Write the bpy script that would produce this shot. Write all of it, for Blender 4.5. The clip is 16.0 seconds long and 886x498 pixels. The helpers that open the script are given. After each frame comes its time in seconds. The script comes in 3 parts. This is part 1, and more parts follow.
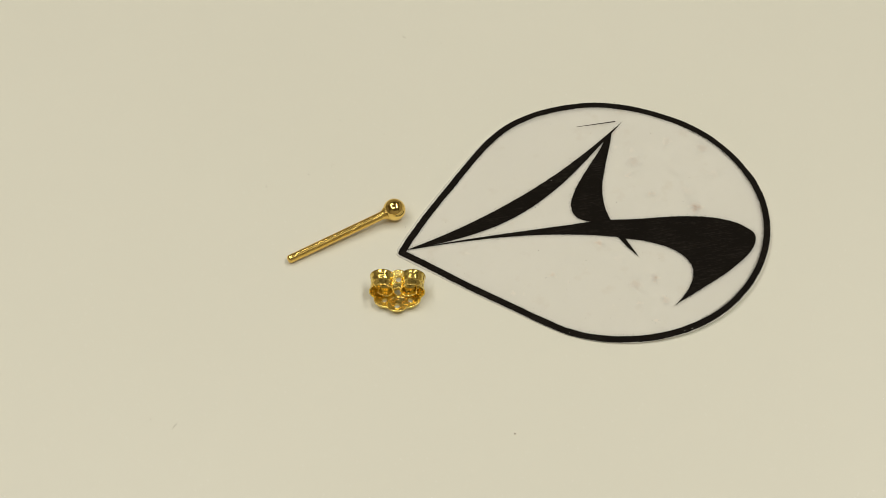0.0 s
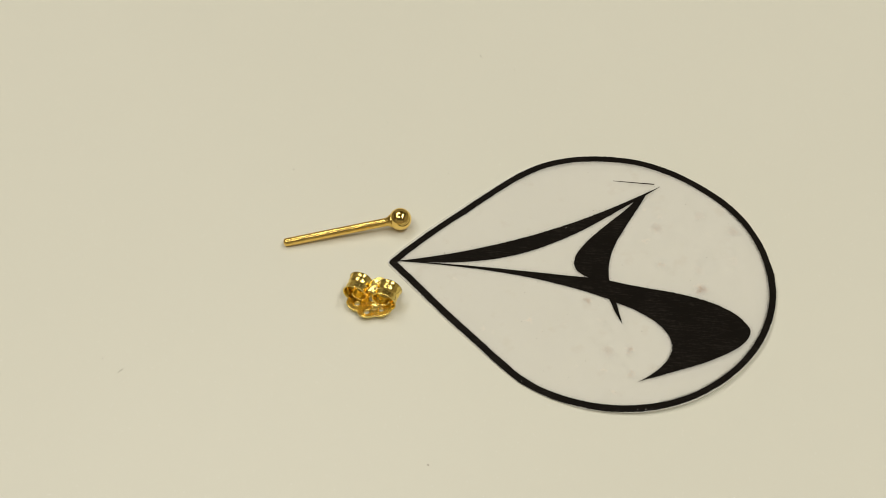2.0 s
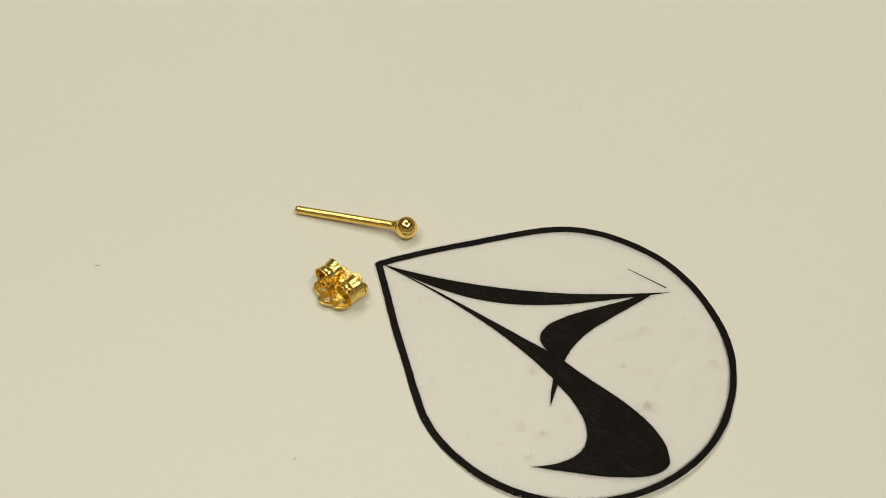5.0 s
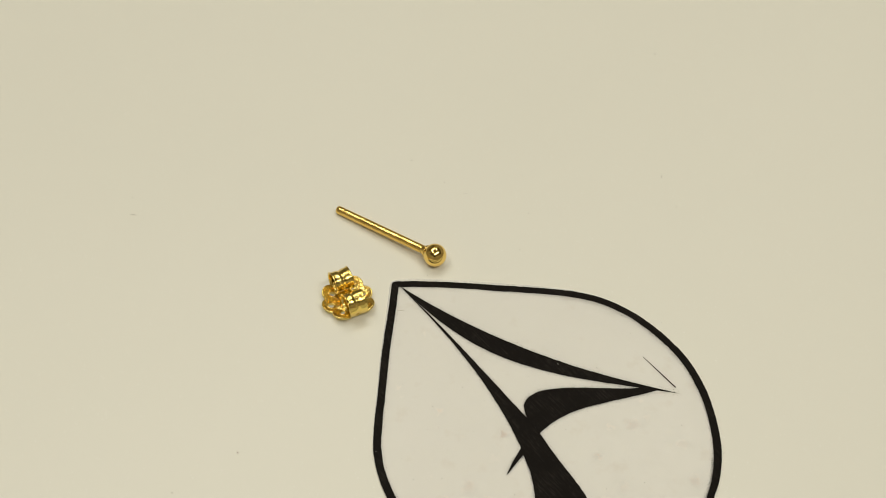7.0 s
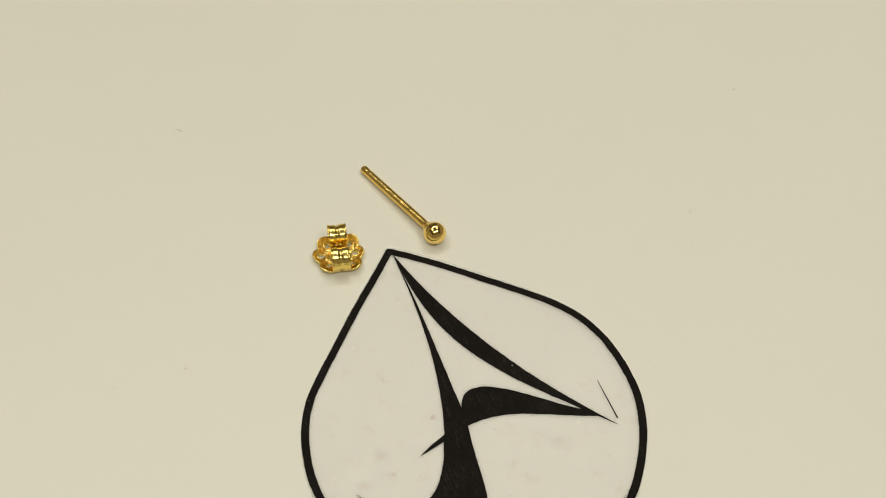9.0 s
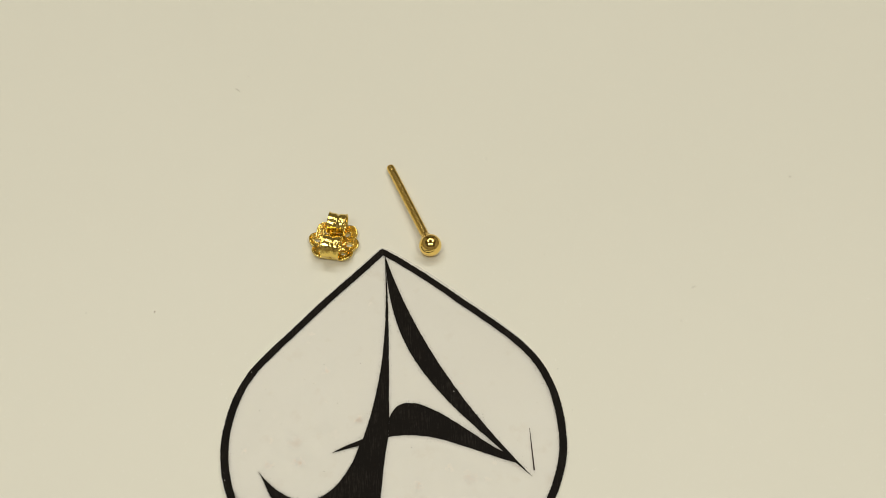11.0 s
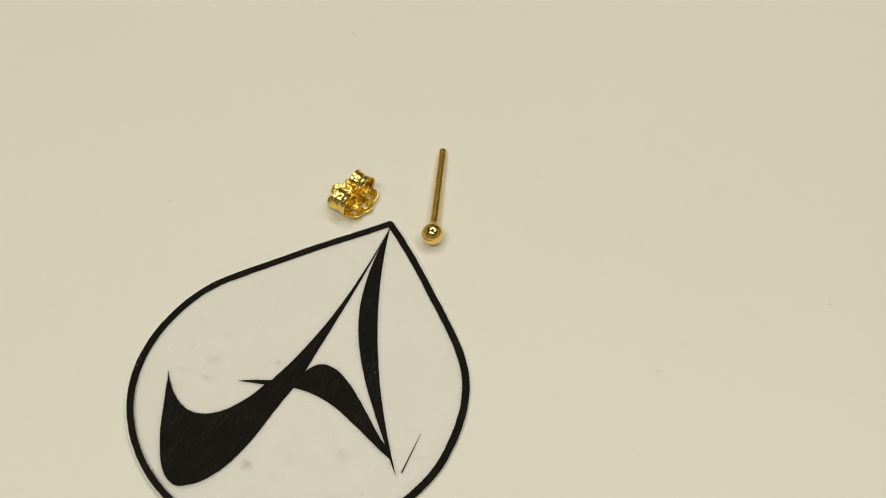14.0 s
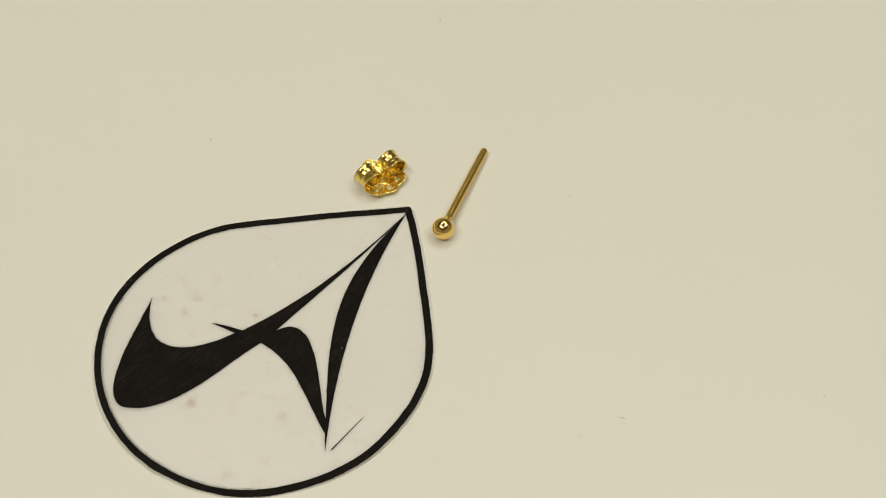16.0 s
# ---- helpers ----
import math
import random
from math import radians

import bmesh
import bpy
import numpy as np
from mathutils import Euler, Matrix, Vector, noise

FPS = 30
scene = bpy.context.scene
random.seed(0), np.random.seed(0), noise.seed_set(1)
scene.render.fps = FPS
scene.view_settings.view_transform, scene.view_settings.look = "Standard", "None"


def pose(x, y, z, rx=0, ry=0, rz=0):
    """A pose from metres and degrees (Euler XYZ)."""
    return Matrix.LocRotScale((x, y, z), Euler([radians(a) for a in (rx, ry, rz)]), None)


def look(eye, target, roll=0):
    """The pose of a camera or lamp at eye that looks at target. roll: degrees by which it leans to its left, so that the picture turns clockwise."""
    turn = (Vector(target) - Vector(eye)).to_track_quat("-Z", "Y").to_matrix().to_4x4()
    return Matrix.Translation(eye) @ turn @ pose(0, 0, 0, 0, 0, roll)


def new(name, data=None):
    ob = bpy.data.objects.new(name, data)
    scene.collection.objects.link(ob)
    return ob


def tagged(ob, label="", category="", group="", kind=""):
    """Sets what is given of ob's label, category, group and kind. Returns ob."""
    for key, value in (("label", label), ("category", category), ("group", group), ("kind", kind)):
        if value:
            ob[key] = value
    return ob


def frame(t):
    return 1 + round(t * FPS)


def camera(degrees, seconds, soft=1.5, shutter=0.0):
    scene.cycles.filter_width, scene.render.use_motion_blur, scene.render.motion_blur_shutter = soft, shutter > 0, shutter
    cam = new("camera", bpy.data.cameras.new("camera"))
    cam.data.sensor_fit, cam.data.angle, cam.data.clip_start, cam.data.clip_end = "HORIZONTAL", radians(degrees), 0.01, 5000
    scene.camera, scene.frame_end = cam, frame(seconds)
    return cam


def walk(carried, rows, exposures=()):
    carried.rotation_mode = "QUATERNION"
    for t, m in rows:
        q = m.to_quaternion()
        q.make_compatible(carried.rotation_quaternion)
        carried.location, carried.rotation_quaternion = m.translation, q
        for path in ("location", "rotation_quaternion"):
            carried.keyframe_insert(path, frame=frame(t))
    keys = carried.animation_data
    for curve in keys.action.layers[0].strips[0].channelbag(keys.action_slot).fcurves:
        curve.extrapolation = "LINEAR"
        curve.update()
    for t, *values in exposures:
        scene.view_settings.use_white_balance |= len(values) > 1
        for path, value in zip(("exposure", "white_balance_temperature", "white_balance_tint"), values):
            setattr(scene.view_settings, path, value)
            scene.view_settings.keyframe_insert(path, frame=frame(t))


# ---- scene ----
cam = camera(37.40, 16.0, soft=0.5)

# seconds; eye and aim point on the table in millimetres; roll in degrees
PATH = [
    (0.0, (-6.11, -68.71, 87.57), (3.75, -0.34), -2.18),
    (0.5, (-0.10, -68.88, 87.64), (4.77, 0.50), -2.27),
    (1.0, (4.90, -70.06, 87.16), (3.75, 1.95), -2.57),
    (1.5, (10.86, -68.59, 86.50), (3.81, 2.78), -2.91),
    (2.0, (16.71, -68.40, 86.17), (4.24, 1.87), -2.72),
    (2.5, (22.12, -66.63, 85.88), (4.35, 2.13), -2.93),
    (3.0, (27.73, -64.49, 86.17), (4.87, 3.51), -2.47),
    (3.5, (32.55, -62.36, 86.25), (4.33, 5.03), -1.96),
    (4.0, (36.87, -59.95, 86.23), (3.77, 5.71), -1.46),
    (4.2, (38.83, -59.18, 86.14), (4.20, 5.78), -1.23),
    (4.85, (43.45, -56.15, 86.12), (3.70, 5.05), -0.35),
    (5.5, (47.59, -52.66, 86.0), (2.98, 4.10), 0.63),
    (6.0, (44.02, -42.57, 74.57), (2.51, 3.46), 1.34),
    (6.3, (45.46, -41.11, 74.71), (2.23, 3.07), 1.77),
    (6.5, (46.29, -38.26, 74.88), (1.95, 3.63), 1.31),
    (6.6, (47.68, -38.29, 77.43), (1.20, 4.03), 1.13),
    (6.7, (49.84, -39.12, 81.08), (-0.53, 5.00), 0.91),
    (6.8, (51.90, -39.83, 83.95), (-1.29, 5.45), 0.92),
    (6.9, (54.42, -40.27, 83.78), (-0.84, 5.40), 1.25),
    (7.0, (55.49, -40.10, 84.87), (-0.52, 5.44), 1.63),
    (7.5, (59.55, -36.01, 85.32), (1.22, 4.69), 1.84),
    (8.0, (61.97, -31.68, 85.78), (1.28, 4.63), 2.08),
    (8.5, (64.59, -27.23, 86.31), (0.58, 4.26), 2.12),
    (9.0, (66.50, -22.35, 86.82), (1.39, 4.32), 2.32),
    (9.2, (67.04, -20.74, 86.94), (1.31, 3.87), 2.44),
    (11.3, (69.80, 1.92, 90.06), (-0.02, 4.67), 2.94),
    (11.5, (69.48, 3.66, 90.27), (-0.14, 4.16), 2.91),
    (12.0, (68.78, 9.15, 90.54), (0.61, 4.28), 2.93),
    (12.5, (68.31, 14.65, 90.53), (1.17, 4.14), 2.46),
    (13.0, (66.76, 20.02, 90.93), (0.70, 3.77), 1.91),
    (13.5, (65.33, 26.23, 91.00), (1.10, 4.67), 1.47),
    (14.0, (63.13, 31.36, 91.80), (0.69, 5.18), 1.71),
    (14.5, (60.35, 36.24, 91.43), (0.13, 5.22), 1.31),
    (15.0, (57.96, 40.37, 92.58), (0.55, 5.47), 1.76),
    (15.5, (55.39, 44.14, 92.12), (0.98, 5.07), 1.55),
    (16.0, (52.70, 47.43, 91.32), (1.38, 4.93), 1.39),
]
MM = 0.001
walk(cam, [(t, look(Vector(e) * MM, Vector((*a, 0)) * MM, r)) for t, e, a, r in PATH])

# ---------------------------------------------------------------- light
world = bpy.data.worlds.new("world")
scene.world = world
world.use_nodes = True
world.node_tree.nodes["Background"].inputs["Color"].default_value = (1.0, 0.95, 0.86, 1)
world.node_tree.nodes["Background"].inputs["Strength"].default_value = 0.05
scene.view_settings.exposure = 0.0

ROOM, WEST, TOP = 1.1, 2.3, 1.75          # half width of the room, its long side and the ceiling height over the table


def area_lamp(name, m, sx, sy, watts, colour):
    data = bpy.data.lights.new(name, "AREA")
    data.shape, data.size, data.size_y, data.energy, data.color = "RECTANGLE", sx, sy, watts, colour
    ob = new(name, data)
    ob.matrix_world = m
    return ob


WARM = (1.0, 0.978, 0.895)
PANELS = [(-0.42, 0.78, 60.0, 4.6), (-0.86, 0.42, 20.0, 4.4), (-0.93, -0.24, 0.0, 4.3), (0.86, 0.42, 0.0, 7.6), (0.86, -0.42, 0.0, 9.6), (-0.28, -0.64, 90.0, 4.8)]
for px, py, pr, pw in PANELS:
    area_lamp("ceiling_lamp", pose(px, py, TOP - 0.035, 0, 0, pr), 0.20, 0.70, pw, WARM)


# ---------------------------------------------------------------- materials
class Nodes:
    """Short hand for a node material."""

    def __init__(self, name):
        self.mat = bpy.data.materials.new(name)
        self.mat.use_nodes = True
        self.tree = self.mat.node_tree
        self.bsdf = self.tree.nodes["Principled BSDF"]
        self.out = self.tree.nodes["Material Output"]

    def add(self, kind, **values):
        node = self.tree.nodes.new(kind)
        for key, value in values.items():
            if key == "operation":
                node.operation = value
            elif key == "data_type":
                node.data_type = value
            else:
                node.inputs[key].default_value = value
        return node

    def link(self, a, b):
        self.tree.links.new(a, b)

    def coords(self):
        return self.add("ShaderNodeTexCoord").outputs["Object"]

    def noise(self, scale, detail=3.0, rough=0.5, vector=None):
        node = self.add("ShaderNodeTexNoise", Scale=scale, Detail=detail, Roughness=rough)
        if vector is None:
            vector = self.coords()
        self.link(vector, node.inputs["Vector"])
        return node.outputs["Fac"]

    def ramp(self, value, *stops):
        node = self.add("ShaderNodeValToRGB")
        cr = node.color_ramp
        while len(cr.elements) < len(stops):
            cr.elements.new(0.5)
        for e, (p, c) in zip(cr.elements, stops):
            e.position, e.color = p, (*c, 1) if len(c) == 3 else c
        self.link(value, node.inputs["Fac"])
        return node.outputs["Color"]

    def mix(self, fac, a, b):
        node = self.add("ShaderNodeMix", data_type="RGBA")
        for sock, v in (("Factor", fac), ("A", a), ("B", b)):
            s = [i for i in node.inputs if i.name == sock and i.enabled][0]
            if isinstance(v, (int, float)):
                s.default_value = v
            elif isinstance(v, tuple):
                s.default_value = (*v, 1)
            else:
                self.link(v, s)
        return [o for o in node.outputs if o.enabled][0]

    def math(self, op, a, b=0.0):
        node = self.add("ShaderNodeMath", operation=op)
        for i, v in enumerate((a, b)):
            if isinstance(v, (int, float)):
                node.inputs[i].default_value = v
            else:
                self.link(v, node.inputs[i])
        return node.outputs[0]

    def bump(self, height, strength, distance):
        node = self.add("ShaderNodeBump", Strength=strength)
        node.inputs["Distance"].default_value = distance
        self.link(height, node.inputs["Height"])
        self.link(node.outputs["Normal"], self.bsdf.inputs["Normal"])

    def set(self, **values):
        for key, v in values.items():
            s = self.bsdf.inputs[key.replace("_", " ")]
            if isinstance(v, tuple):
                s.default_value = (*v, 1)
            elif isinstance(v, (int, float)):
                s.default_value = v
            else:
                self.link(v, s)


def table_material():
    n = Nodes("cream_laminate")
    broad = n.noise(18.0, 2.0)
    fine = n.noise(2600.0, 4.0, 0.6)
    tone = n.ramp(broad, (0.3, (0.752, 0.732, 0.622)), (0.7, (0.770, 0.750, 0.640)))
    n.set(Base_Color=n.mix(n.math("MULTIPLY", fine, 0.10), tone, (0.70, 0.68, 0.55)), Roughness=0.40)
    n.bsdf.inputs["Specular IOR Level"].default_value = 0.38
    n.bump(n.noise(900.0, 3.0), 0.08, 0.00005)
    return n.mat


def flake_material():
    n = Nodes("pearl_flake")
    n.set(Base_Color=(0.81, 0.79, 0.69), Roughness=0.30, IOR=2.15)
    return n.mat


def sheet_material():
    n = Nodes("frosted_film")
    co = n.coords()
    # faint smudges and finger marks, each with its own blot
    warp = n.add("ShaderNodeTexNoise", Scale=1500.0, Detail=5.0, Roughness=0.75)
    n.link(co, warp.inputs["Vector"])
    shift = n.add("ShaderNodeVectorMath", operation="MULTIPLY_ADD")
    n.link(warp.outputs["Color"], shift.inputs[0])
    shift.inputs[1].default_value, shift.inputs[2].default_value = (0.0017, 0.0017, 0), (-0.00085, -0.00085, 0)
    bent = n.add("ShaderNodeVectorMath", operation="ADD")
    n.link(co, bent.inputs[0])
    n.link(shift.outputs["Vector"], bent.inputs[1])
    blots = None
    for x, y, r, s in SMUDGES:
        d = n.add("ShaderNodeVectorMath", operation="DISTANCE")
        n.link(bent.outputs["Vector"], d.inputs[0])
        d.inputs[1].default_value = (x * 0.001, y * 0.001, 0.0002)
        soft = n.add("ShaderNodeMapRange")
        soft.inputs["From Min"].default_value, soft.inputs["From Max"].default_value = r * 0.00085, r * 0.00005
        soft.inputs["To Max"].default_value = s
        n.link(d.outputs["Value"], soft.inputs["Value"])
        blots = soft.outputs["Result"] if blots is None else n.math("MAXIMUM", blots, soft.outputs["Result"])
    grain = n.noise(3000.0, 4.0, 0.65)
    dirt = n.math("MULTIPLY", blots, n.math("ADD", n.math("MULTIPLY", grain, 2.7), 0.05))
    haze = n.ramp(n.noise(520.0, 4.0, 0.6), (0.58, (0, 0, 0)), (0.76, (0.34, 0.34, 0.34)))
    clean = n.mix(n.noise(120.0, 2.0), (0.945, 0.919, 0.866), (0.965, 0.939, 0.886))
    pink = n.mix(haze, clean, (0.80, 0.68, 0.58))
    n.set(Base_Color=n.mix(dirt, pink, (0.45, 0.32, 0.22)), Roughness=0.30)
    n.bsdf.inputs["Specular IOR Level"].default_value = 0.4
    n.bump(n.noise(500.0, 2.0), 0.05, 0.00004)
    n.bsdf.subsurface_method = "BURLEY"
    n.set(Subsurface_Weight=0.6, Subsurface_Scale=0.0004)
    n.bsdf.inputs["Subsurface Radius"].default_value = (1.0, 0.97, 0.9)
    # clear sheet with a light haze: most light passes straight, dirt is opaque
    clear = n.add("ShaderNodeBsdfTransparent", Color=(0.988, 0.988, 0.985, 1))
    spread = n.add("ShaderNodeBsdfTranslucent", Color=(0.97, 0.965, 0.93, 1))
    through_ = n.add("ShaderNodeMixShader", Fac=0.12)
    n.link(clear.outputs[0], through_.inputs[1])
    n.link(spread.outputs[0], through_.inputs[2])
    blend = n.add("ShaderNodeMixShader")
    n.link(n.math("ADD", n.math("MULTIPLY", dirt, 0.55), 0.45), blend.inputs[0])
    n.link(through_.outputs[0], blend.inputs[1])
    n.link(n.bsdf.outputs[0], blend.inputs[2])
    n.link(blend.outputs[0], n.out.inputs["Surface"])
    return n.mat


def ink_material():
    n = Nodes("black_toner")
    turn = n.add("ShaderNodeMapping")
    turn.inputs["Rotation"].default_value = (0, 0, radians(-5))
    turn.inputs["Scale"].default_value = (0.07, 1.0, 1.0)
    n.link(n.coords(), turn.inputs["Vector"])
    lines = n.noise(12000.0, 2.0, 0.6, turn.outputs["Vector"])
    patch = n.noise(380.0, 3.0, 0.6)
    spots = n.noise(3500.0, 3.0, 0.6)
    worn = n.ramp(n.math("MULTIPLY", lines, n.math("ADD", spots, patch)), (0.50, (0.0072, 0.0056, 0.0040)), (0.92, (0.024, 0.020, 0.016)))
    n.set(Base_Color=worn, Roughness=0.48)
    n.bsdf.inputs["Specular IOR Level"].default_value = 0.05
    n.bump(lines, 0.25, 0.00002)
    return n.mat


def gold_material(name, rough, grain, depth, stretch=(1, 1, 1), low=(0.90, 0.695, 0.20), high=(0.94, 0.76, 0.285)):
    n = Nodes(name)
    map_ = n.add("ShaderNodeMapping")
    map_.inputs["Scale"].default_value = stretch
    n.link(n.coords(), map_.inputs["Vector"])
    hammer = n.noise(grain, 2.0, 0.5, map_.outputs["Vector"])
    tint = n.mix(n.noise(700.0, 3.0), low, high)
    n.set(Base_Color=tint, Metallic=1.0, Roughness=rough)
    n.bump(hammer, 0.5, depth)
    return n.mat


def plain(name, colour, rough=0.7, spread=0.08, scale=6.0):
    n = Nodes(name)
    low = tuple(c * (1 - spread) for c in colour)
    n.set(Base_Color=n.mix(n.noise(scale, 4.0), low, colour), Roughness=rough)
    return n.mat


# smudges on the film: x, y, radius in millimetres, strength
SMUDGES = [(16.84, -2.2, 0.5, 0.45), (5.68, -1.22, 0.22, 0.3), (12.25, -4.9, 0.45, 0.45), (11.42, -5.07, 0.16, 0.3), (8.58, -6.09, 0.3, 0.45), (9.36, -6.41, 0.24, 0.35),
           (13.36, -5.76, 0.2, 0.25), (15.07, -4.81, 0.2, 0.3), (16.32, -8.87, 0.18, 0.25), (18.8, -7.13, 0.75, 0.22), (20.55, -6.97, 0.55, 0.5), (20.69, -9.04, 0.35, 0.35),
           (18.7, -9.1, 0.18, 0.3), (19.49, -11.11, 0.22, 0.35), (18.18, -4.2, 0.5, 0.1), (25.82, 7.96, 0.6, 0.2), (28.73, 6.48, 0.8, 0.32), (21.24, 9.78, 0.35, 0.35),
           (22.21, 6.17, 0.8, 0.25), (21.36, 4.65, 0.35, 0.35), (22.7, 2.17, 0.45, 0.35), (25.84, 1.94, 0.7, 0.18), (26.14, -0.11, 0.8, 0.55), (28.72, 3.26, 0.6, 0.14),
           (22.37, 7.5, 0.35, 0.15), (21.07, 8.24, 0.3, 0.2), (18.8, -7.6, 0.5, 0.2), (20.8, -9.3, 0.35, 0.3), (19.5, -11.2, 0.3, 0.3)]

TABLE, FLAKE = table_material(), flake_material()
FILM, INK = sheet_material(), ink_material()
GOLD_BALL = gold_material("polished_gold_ball", 0.075, 1500.0, 0.00004, (1, 1, 1), (0.94, 0.66, 0.18), (0.96, 0.71, 0.24))
GOLD_POST = gold_material("drawn_gold_wire", 0.24, 6000.0, 0.000055, (0.3, 1, 1), (0.82, 0.555, 0.135), (0.93, 0.66, 0.20))
GOLD_PLATE = gold_material("pressed_gold_plate", 0.24, 2600.0, 0.00015, (1, 1, 1), (0.89, 0.68, 0.18), (0.94, 0.75, 0.26))
GOLD_SHEET = gold_material("stamped_gold_sheet", 0.18, 3200.0, 0.00008, (1, 1, 1), (0.86, 0.64, 0.16), (0.92, 0.71, 0.22))
WALL = plain("taupe_wall", (0.36, 0.32, 0.26))
UNSEEN_DARK = plain("unseen_dark_band", (0.06, 0.042, 0.027), 0.6, 0.35, 14.0)
CEIL = plain("brown_ceiling", (0.30, 0.25, 0.19))
DUST = plain("grey_dust", (0.53, 0.49, 0.41), 0.9, 0.5, 4000.0)
RUST = plain("reddish_dust", (0.22, 0.09, 0.05), 0.9, 0.4, 4000.0)
PINK = plain("pale_pink_thread", (0.72, 0.50, 0.42), 0.8, 0.2, 4000.0)
BROWN_INK = plain("brown_toner", (0.040, 0.018, 0.014), 0.6, 0.5, 6000.0)
FRAME = plain("white_lamp_frame", (0.7, 0.7, 0.68), 0.5)


# ---------------------------------------------------------------- mesh helpers
def mesh_of(name, bm, material, smooth=True):
    me = bpy.data.meshes.new(name)
    bmesh.ops.recalc_face_normals(bm, faces=bm.faces)
    for f in bm.faces:
        f.smooth = smooth
    bm.to_mesh(me)
    bm.free()
    me.materials.append(material)
    return me


def part(name, bm, material, parent, label="", smooth=True):
    ob = new(name, mesh_of(name, bm, material, smooth))
    ob.parent = parent
    return tagged(ob, label)


def empty(name, m, label, category, group=""):
    ob = new(name)
    ob.empty_display_size = 0.002
    ob.matrix_world = m
    return tagged(ob, label, category, group)


def box(bm, a, b):
    c = [(p + q) / 2 for p, q in zip(a, b)]
    s = [q - p for p, q in zip(a, b)]
    bmesh.ops.create_cube(bm, size=1, matrix=Matrix.Translation(c) @ Matrix.Diagonal((*s, 1)))
    return bm


def structure(name, a, b, material, label, category):
    ob = new(name, mesh_of(name, box(bmesh.new(), a, b), material, False))
    return tagged(ob, label, category, "", "structure")


def tube(bm, rows, closed=False):
    """Rings of points, joined into one skin with capped ends."""
    rings = [[bm.verts.new(p) for p in row] for row in rows]
    for a, b in zip(rings, rings[1:] + rings[:1] if closed else rings[1:]):
        for i in range(len(a)):
            j = (i + 1) % len(a)
            bm.faces.new((a[i], a[j], b[j], b[i]))
    if not closed:
        bm.faces.new(rings[0])
        bm.faces.new(rings[-1])
    return bm


def lathe(bm, profile, sides):
    """Profile of (along, radius), turned round the x axis."""
    rows = []
    for x, r in profile:
        rows.append([(x, r * math.cos(2 * math.pi * i / sides), r * math.sin(2 * math.pi * i / sides)) for i in range(sides)])
    return tube(bm, rows)


# ---------------------------------------------------------------- the room and the table
structure("tabletop", (-WEST, -ROOM, -0.03), (ROOM, ROOM, 0.0), TABLE, "smooth cream pearlescent laminate tabletop", "tabletop")
structure("wall_north", (-WEST - 0.1, ROOM, -0.03), (ROOM + 0.1, ROOM + 0.1, TOP), WALL, "plain taupe painted wall", "wall")
structure("wall_south", (-WEST - 0.1, -ROOM - 0.1, -0.03), (ROOM + 0.1, -ROOM, TOP), WALL, "plain taupe painted wall", "wall")
structure("wall_east", (ROOM, -ROOM, -0.03), (ROOM + 0.1, ROOM, TOP), WALL, "plain taupe painted wall", "wall")
structure("wall_west", (-WEST - 0.1, -ROOM, -0.03), (-WEST, ROOM, TOP), WALL, "plain taupe painted wall", "wall")
# Unseen dark bands, added so the ball mirrors a dark patch at its centre.
for name, a, b in (("reflection_band_north", (-0.6, ROOM - 0.03, 0.80), (ROOM, ROOM - 0.002, TOP)), ("reflection_band_south", (-0.6, 0.002 - ROOM, 0.80), (ROOM, 0.03 - ROOM, TOP)),
                   ("reflection_band_east", (ROOM - 0.03, 0.032 - ROOM, 0.80), (ROOM - 0.002, ROOM - 0.032, TOP))):
    structure(name, a, b, UNSEEN_DARK, "unseen dark band, added for the gold to reflect", "panelling")
structure("ceiling", (-WEST - 0.1, -ROOM - 0.1, TOP), (ROOM + 0.1, ROOM + 0.1, TOP + 0.1), CEIL, "plain brown ceiling", "ceiling")


def ceiling_light(x, y, rot):
    thing = empty("ceiling_light", pose(x, y, TOP, 0, 0, rot), "slim white ceiling light with a bright panel", "ceiling light", "ceiling lights")
    bm = bmesh.new()
    for a, b in (((-0.12, -0.37, -0.03), (-0.105, 0.37, 0)), ((0.105, -0.37, -0.03), (0.12, 0.37, 0)),
                 ((-0.105, -0.37, -0.03), (0.105, -0.355, 0)), ((-0.105, 0.355, -0.03), (0.105, 0.37, 0))):
        box(bm, a, b)
    part("frame", bm, FRAME, thing, "", False)
    part("backing", box(bmesh.new(), (-0.105, -0.355, -0.012), (0.105, 0.355, -0.001)), FRAME, thing, "", False)


for px, py, pr, pw in PANELS:
    ceiling_light(px, py, pr)


# ---------------------------------------------------------------- the printed film tag
def bezier(p0, p1, p2, p3, steps):
    pts = []
    for i in range(steps):
        t = i / steps
        a, b, c, d = (1 - t) ** 3, 3 * t * (1 - t) ** 2, 3 * t * t * (1 - t), t ** 3
        pts.append(Vector((a * p0[0] + b * p1[0] + c * p2[0] + d * p3[0], a * p0[1] + b * p1[1] + c * p2[1] + d * p3[1])))
    return pts


